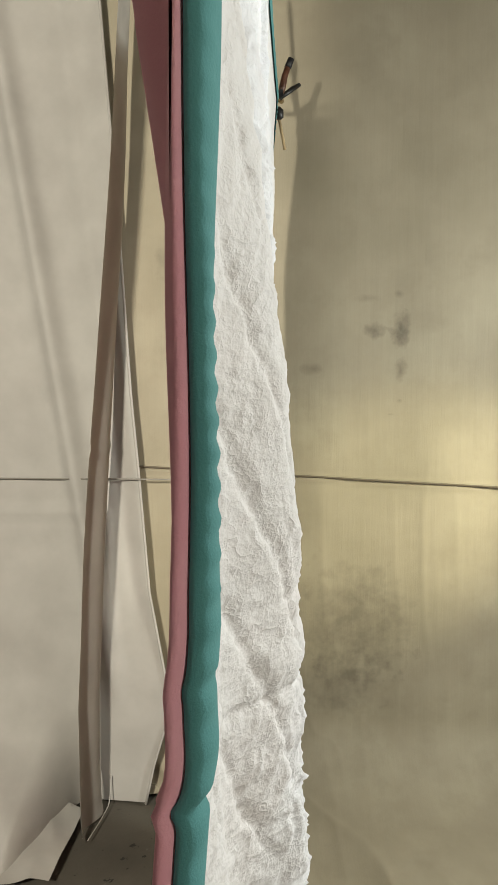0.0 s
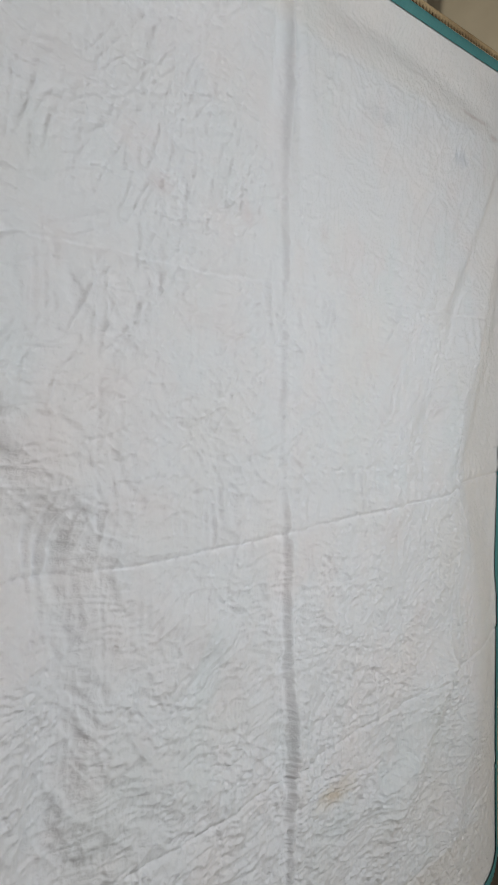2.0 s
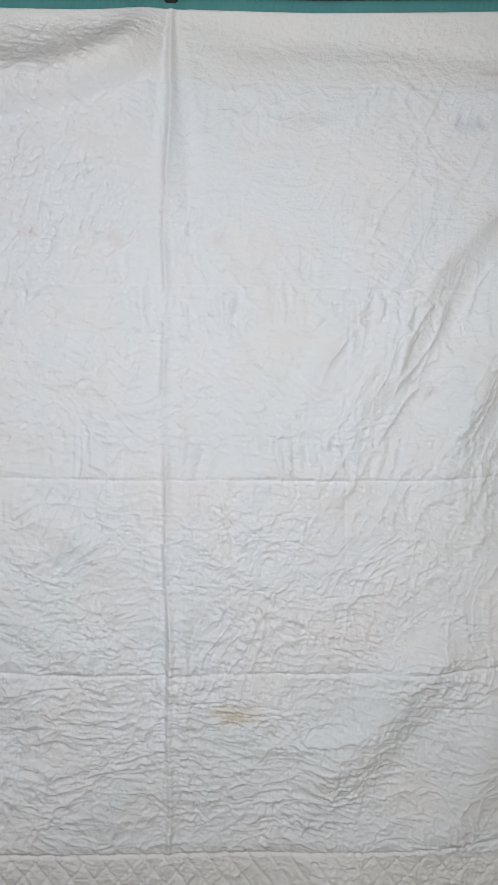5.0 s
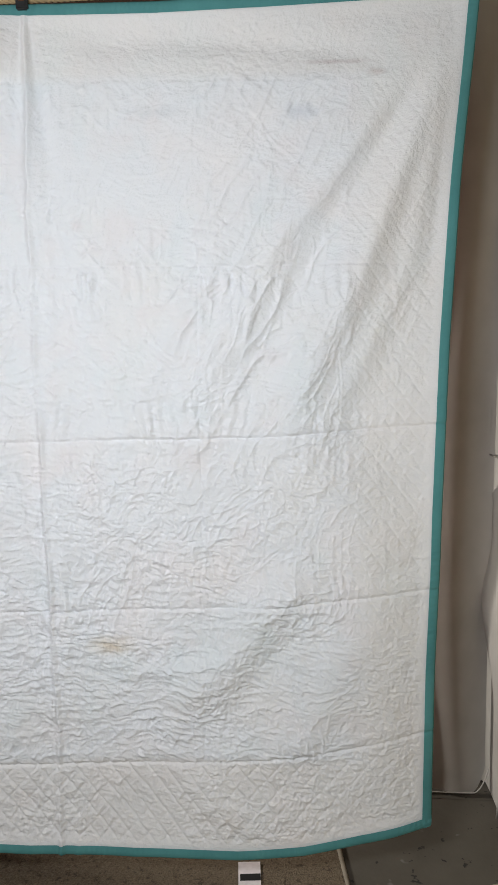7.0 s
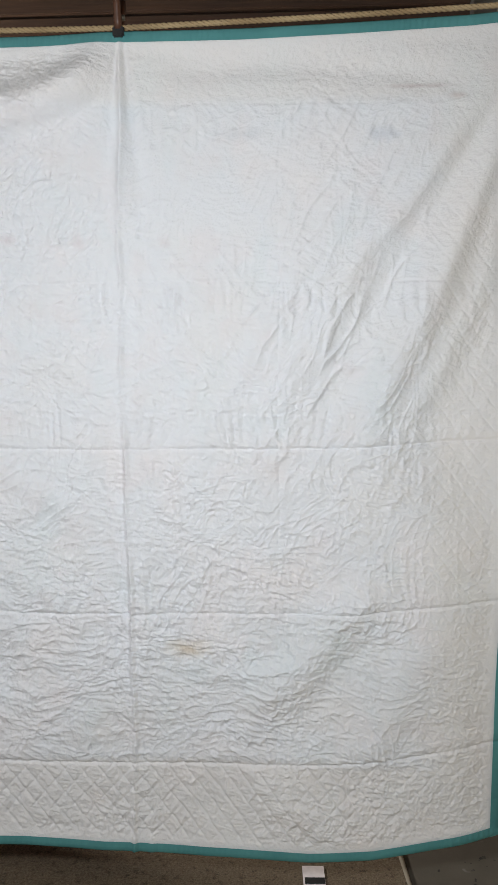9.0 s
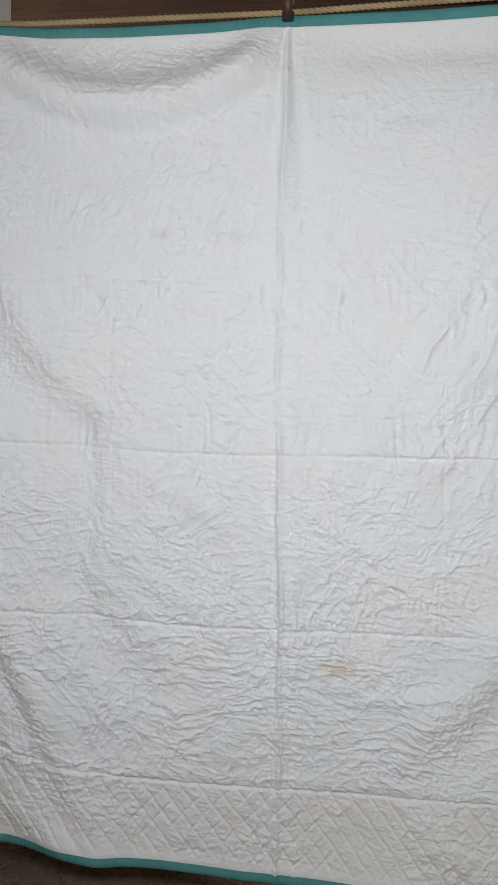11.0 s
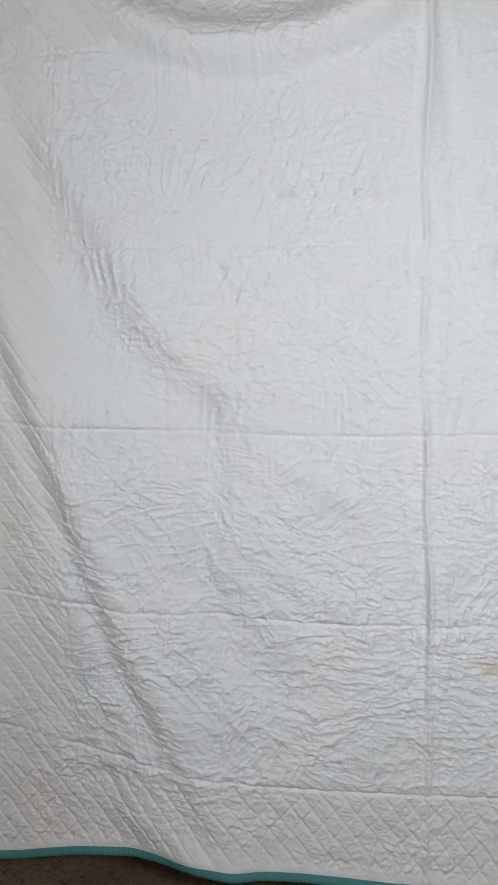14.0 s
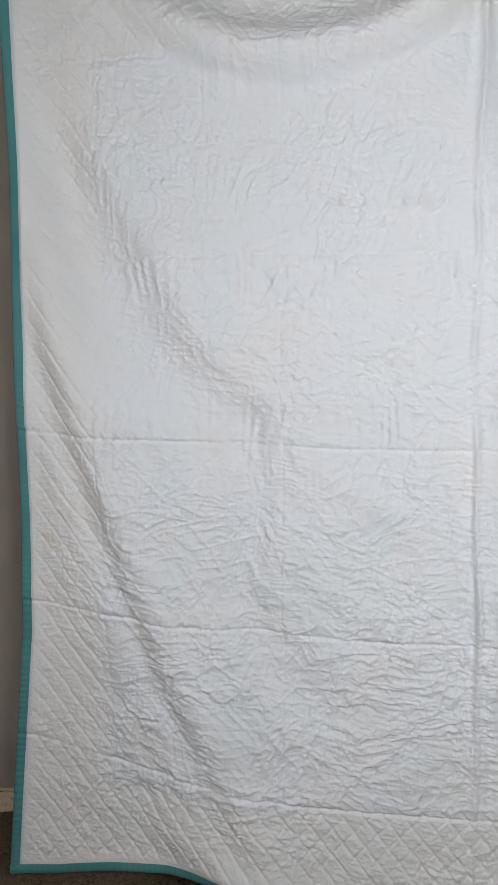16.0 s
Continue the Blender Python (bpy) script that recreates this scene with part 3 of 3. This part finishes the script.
# ---------------------------------------------------------------- backdrop cloths
def end_cloth():
    """Canvas across the end of the quilt, its foot spread over the floor."""
    base = tagged(new("canvas_backdrop"), "stained cream canvas drop cloth hanging to the floor", "drop cloth")
    y, s = np.meshgrid(np.linspace(-1.9, 0.62, 300), np.linspace(-1.1, 3.96, 400))
    x = 1.30 + 0.010 * np.sin(3.3 * y) + 0.004 * np.sin(17 * y + s)
    pleat = smooth(-y, 0.62, 1.0)
    x += pleat * 0.012 * np.sin(34 * y + 0.8 * np.sin(2 * s)) * smooth(-s, -1.9, -0.9)
    x -= 0.008 * crease(y, s, 88, 0.5, 0.10, 31) * smooth(-s, -2.0, -0.8) * (0.3 + pleat)
    x -= 0.006 * bell(s - 1.125 - 0.05 * y, 0.005)
    # the foot sweeps forward over the floor on the quilt's back side
    q = np.clip((0.30 - s) / 1.40, 0, 1)
    reach = 1.28 * smooth(-y, -0.09, 0.01)
    x -= reach * (1 - np.cos(q * math.pi / 2)) + 0.02 * smooth(q, 0.1, 0.5) * crease(y, s, 80, 0.4, 0.12, 33)
    z = np.where(s > 0.30, s, 0.30 * (1 - np.sin(q * math.pi / 2)) ** 1.6)
    z += smooth(q, 0.2, 0.8) * 0.032 * crease(y, s, 62, 0.4, 0.15, 34) - 0.035
    grid_obj("cloth", np.stack([x, y, z], -1), CANVAS, base)
    ys = np.linspace(-1.88, 0.60, 60)
    part("seam", tube_bm([(1.287 + 0.010 * math.sin(3.3 * t), t, 1.098 + 0.05 * t) for t in ys], 0.0036, 6), plain("dark_thread", (0.16, 0.13, 0.09), 0.9), base, "dark stitched seam", True)
    return base


end_cloth()


SHEET_EDGE_Z, SHEET_EDGE_Y = [-0.04, 0.1, 0.3, 0.42, 0.7, 1.08, 1.36, 1.93, 2.68, 3.9], [0.45, 0.42, 0.36, 0.38, 0.43, 0.46, 0.485, 0.52, 0.575, 0.62]


def side_sheet():
    """A thinner white sheet that overlaps the canvas on the quilt's front side."""
    base = tagged(new("white_sheet"), "thin white sheet with long slack folds hung over the canvas", "drop cloth")
    a, s = np.meshgrid(np.linspace(0, 1, 160), np.linspace(0, 1, 200))
    z = -0.04 + 3.98 * s
    y0 = np.interp(z, SHEET_EDGE_Z, SHEET_EDGE_Y)
    y = y0 + (1.9 - y0) * a
    x = 1.255 - 0.012 * np.sin(7 * y) + 0.012 * bell(y - 0.52 - 0.12 * (z - 1.0), 0.03) * smooth(z, 0.3, 1.0)
    low = smooth(-z, -0.45, 0.0)
    far = smooth(y, 0.66, 0.80)
    x -= far * (low * (0.06 * crease(y, z, 32, 0.6, 0.14, 36) + 0.10) + 0.36 * smooth(-z, -0.30, 0.04) ** 1.5)
    x -= 0.045 * bell(y - 0.66 - 0.16 * (z - 1.0), 0.035) * smooth(z, 0.2, 0.7)
    x -= 0.016 * bell(z - 0.97, 0.013) * smooth(y, 0.56, 0.58)
    x -= 0.016 * bell(y - 0.57, 0.013) * smooth(z, 0.5, 0.6) * smooth(-z, -0.98, -0.96)
    grid_obj("cloth", np.stack([x, y, z], -1), SHEET, base)
    a, b = np.meshgrid(np.linspace(0, 1, 120), np.linspace(0, 1, 120))
    fy = 0.64 + 1.22 * b
    fx = 0.72 + 0.06 * vn(b * 9, b * 0, 37) + (0.48 - 0.10 * smooth(-b, -0.12, 0.0)) * a
    fz = -0.034 + 0.035 * crease(fy, fx, 40, 0.5, 0.16, 38) + 0.10 * smooth(a, 0.8, 1.0) * smooth(b, 0.15, 0.3)
    grid_obj("spread_foot", np.stack([fx, fy, fz], -1), SHEET, base, "slack foot of the sheet lying on the floor")
    rows = np.linspace(0, 1, 60)
    edge = []
    for t in rows:
        zz = -0.04 + 3.98 * t
        k = float(np.interp(zz, SHEET_EDGE_Z, SHEET_EDGE_Y))
        edge.append((1.245, k, zz))
    part("hem", tube_bm(edge, 0.005, 6), SHEET, base, "rolled hem of the sheet", True)
    part("seam", tube_bm([(1.236, t, 1.085) for t in np.linspace(0.32, 1.88, 30)], 0.003, 6), plain("grey_thread", (0.30, 0.28, 0.24), 0.9), base, "grey stitched seam", True)
    return base


side_sheet()


def rear_sheet(name, x0, x1, y0, label, corner, hem, lean=0.0):
    """A sheet hung parallel to the quilt, behind it."""
    base = tagged(new(name), label, "drop cloth")
    u, z01 = np.meshgrid(np.linspace(0, 1, 150), np.linspace(0, 1, 160))
    x = x0 + (x1 - x0) * u
    zb = hem + corner * np.clip((u - 0.80) / 0.20, 0, 1) ** 2.2
    z = zb + (3.9 - zb) * z01
    y = y0 + 0.012 * np.sin(9 * x + 0.6 * z) + 0.014 * np.sin(31 * x + 1.1 * np.sin(1.7 * z)) * (1 - 0.6 * z01)
    y += lean * np.clip((2.0 - z) / 1.6, -1.0, 1.0)
    y += 0.012 * vn(x / 0.15, z / 0.5, 41) - 0.005 * bell(z - zb, 0.03)
    y -= 0.004 * bell(z - 1.20, 0.006)
    grid_obj("cloth", np.stack([x, y, z], -1), SHEET, base)
    hx = np.linspace(x0, x1, 60)
    hu = np.linspace(0, 1, 60)
    pts = [(a, y0 + lean - 0.018 + 0.012 * math.sin(9 * a), hem + 0.008 + corner * max(0, (b - 0.80) / 0.20) ** 2.2) for a, b in zip(hx, hu)]
    part("hem", tube_bm(pts, 0.002, 6), SHEET, base, "rolled hem of the sheet", True)
    return base


rear_sheet("grey_sheet", 1.00, 1.250, 0.50, "grey-white cotton sheet hanging behind the quilt's corner", 0.08, -0.035, 0.10)
rear_sheet("grey_sheet", -1.95, -0.90, 0.52, "grey-white cotton sheet hanging beside the quilt's edge", 0.0, 0.03)


# ---------------------------------------------------------------- the room
def slab(name, lo, hi, material, label):
    ob = part(name, box_bm(lo, hi), material)
    return tagged(ob, label, name.split("_")[0], kind="structure")


slab("floor", (-4.2, -4.2, -0.25), (4.2, 3.2, -0.05), CONCRETE, "dark stained concrete floor with paint spots")
slab("wall_north", (-4.2, 3.2, -0.25), (4.2, 3.4, 4.2), WALLMAT, "grey painted wall behind the sheets")
slab("wall_south", (-4.2, -4.4, -0.25), (4.2, -4.2, 4.2), WALLMAT, "grey painted wall behind the lamps")
slab("wall_west", (-4.4, -4.4, -0.25), (-4.2, 3.4, 4.2), WALLMAT, "grey painted wall at the room's end")
slab("wall_east", (4.2, -4.4, -0.25), (4.4, 3.4, 4.2), WALLMAT, "grey painted wall at the room's end")


def ceiling():
    bm = box_bm((-4.2, -4.2, 4.1), (4.2, 3.2, 4.2))
    for k in range(14):
        y = -3.9 + 0.52 * k
        box_bm((-4.2, y, 3.96), (4.2, y + 0.045, 4.1), 0, bm)
    ob = part("ceiling", bm, DARKWOOD)
    return tagged(ob, "dark brown wooden ceiling with exposed joists", "ceiling", kind="structure")


ceiling()


def beam(lo, hi, material, label):
    ob = part("ceiling_beam", box_bm(lo, hi, 0.004), material)
    return tagged(ob, label, "beam", "beams over the quilt")


for k, (z0, z1) in enumerate(((2.36, 2.58), (2.585, 2.80), (2.81, 3.02), (3.025, 3.24))):
    beam((-2.6, 1.28 + 0.012 * (k % 2), z0), (1.10, 1.325 + 0.012 * (k % 2), z1), DARKWOOD, "dark reddish-brown wooden board behind the rope")
beam((-2.6, 1.20, 2.93), (1.08, 1.26, 2.950), wood("brown_batten", (0.10, 0.055, 0.025), (0.17, 0.10, 0.05)), "thin pale wooden batten across the dark boards")


# ---------------------------------------------------------------- floor things
def rug():
    n, k = 60, 40
    a, b = np.meshgrid(np.linspace(0, 1, n), np.linspace(0, 1, k))
    x = -2.4 + (3.10 + 0.16 * (1 - b)) * a
    y = -1.9 + 2.9 * b
    z = -0.040 + 0.006 * vn(x / 0.3, y / 0.3, 61)
    base = tagged(new("carpet_piece"), "worn grey-brown carpet piece lying under the quilt", "carpet")
    grid_obj("carpet_top", np.stack([x, y, z], -1), CARPET, base)
    edge = [(float(x[j, -1]), float(y[j, -1]), -0.043) for j in range(k)]
    part("bound_edge", tube_bm(edge, 0.0085, 6), plain("tan_edging", (0.30, 0.26, 0.20), 0.9), base, "tan bound edge", True)
    return base


rug()


def scale_card():
    base = tagged(new("colour_card"), "white card with a black bar lying on the carpet", "card")
    base.matrix_world = pose(0.480, 0.165, -0.0335, 0, 0, 2)
    part("card_sheet", box_bm((-0.031, -0.062, 0), (0.031, 0.062, 0.0015)), CARDW, base)
    part("bar", box_bm((-0.026, -0.019, 0.0015), (0.0305, 0.009, 0.0024)), CARDK, base, "black printed bar")
    return base


scale_card()
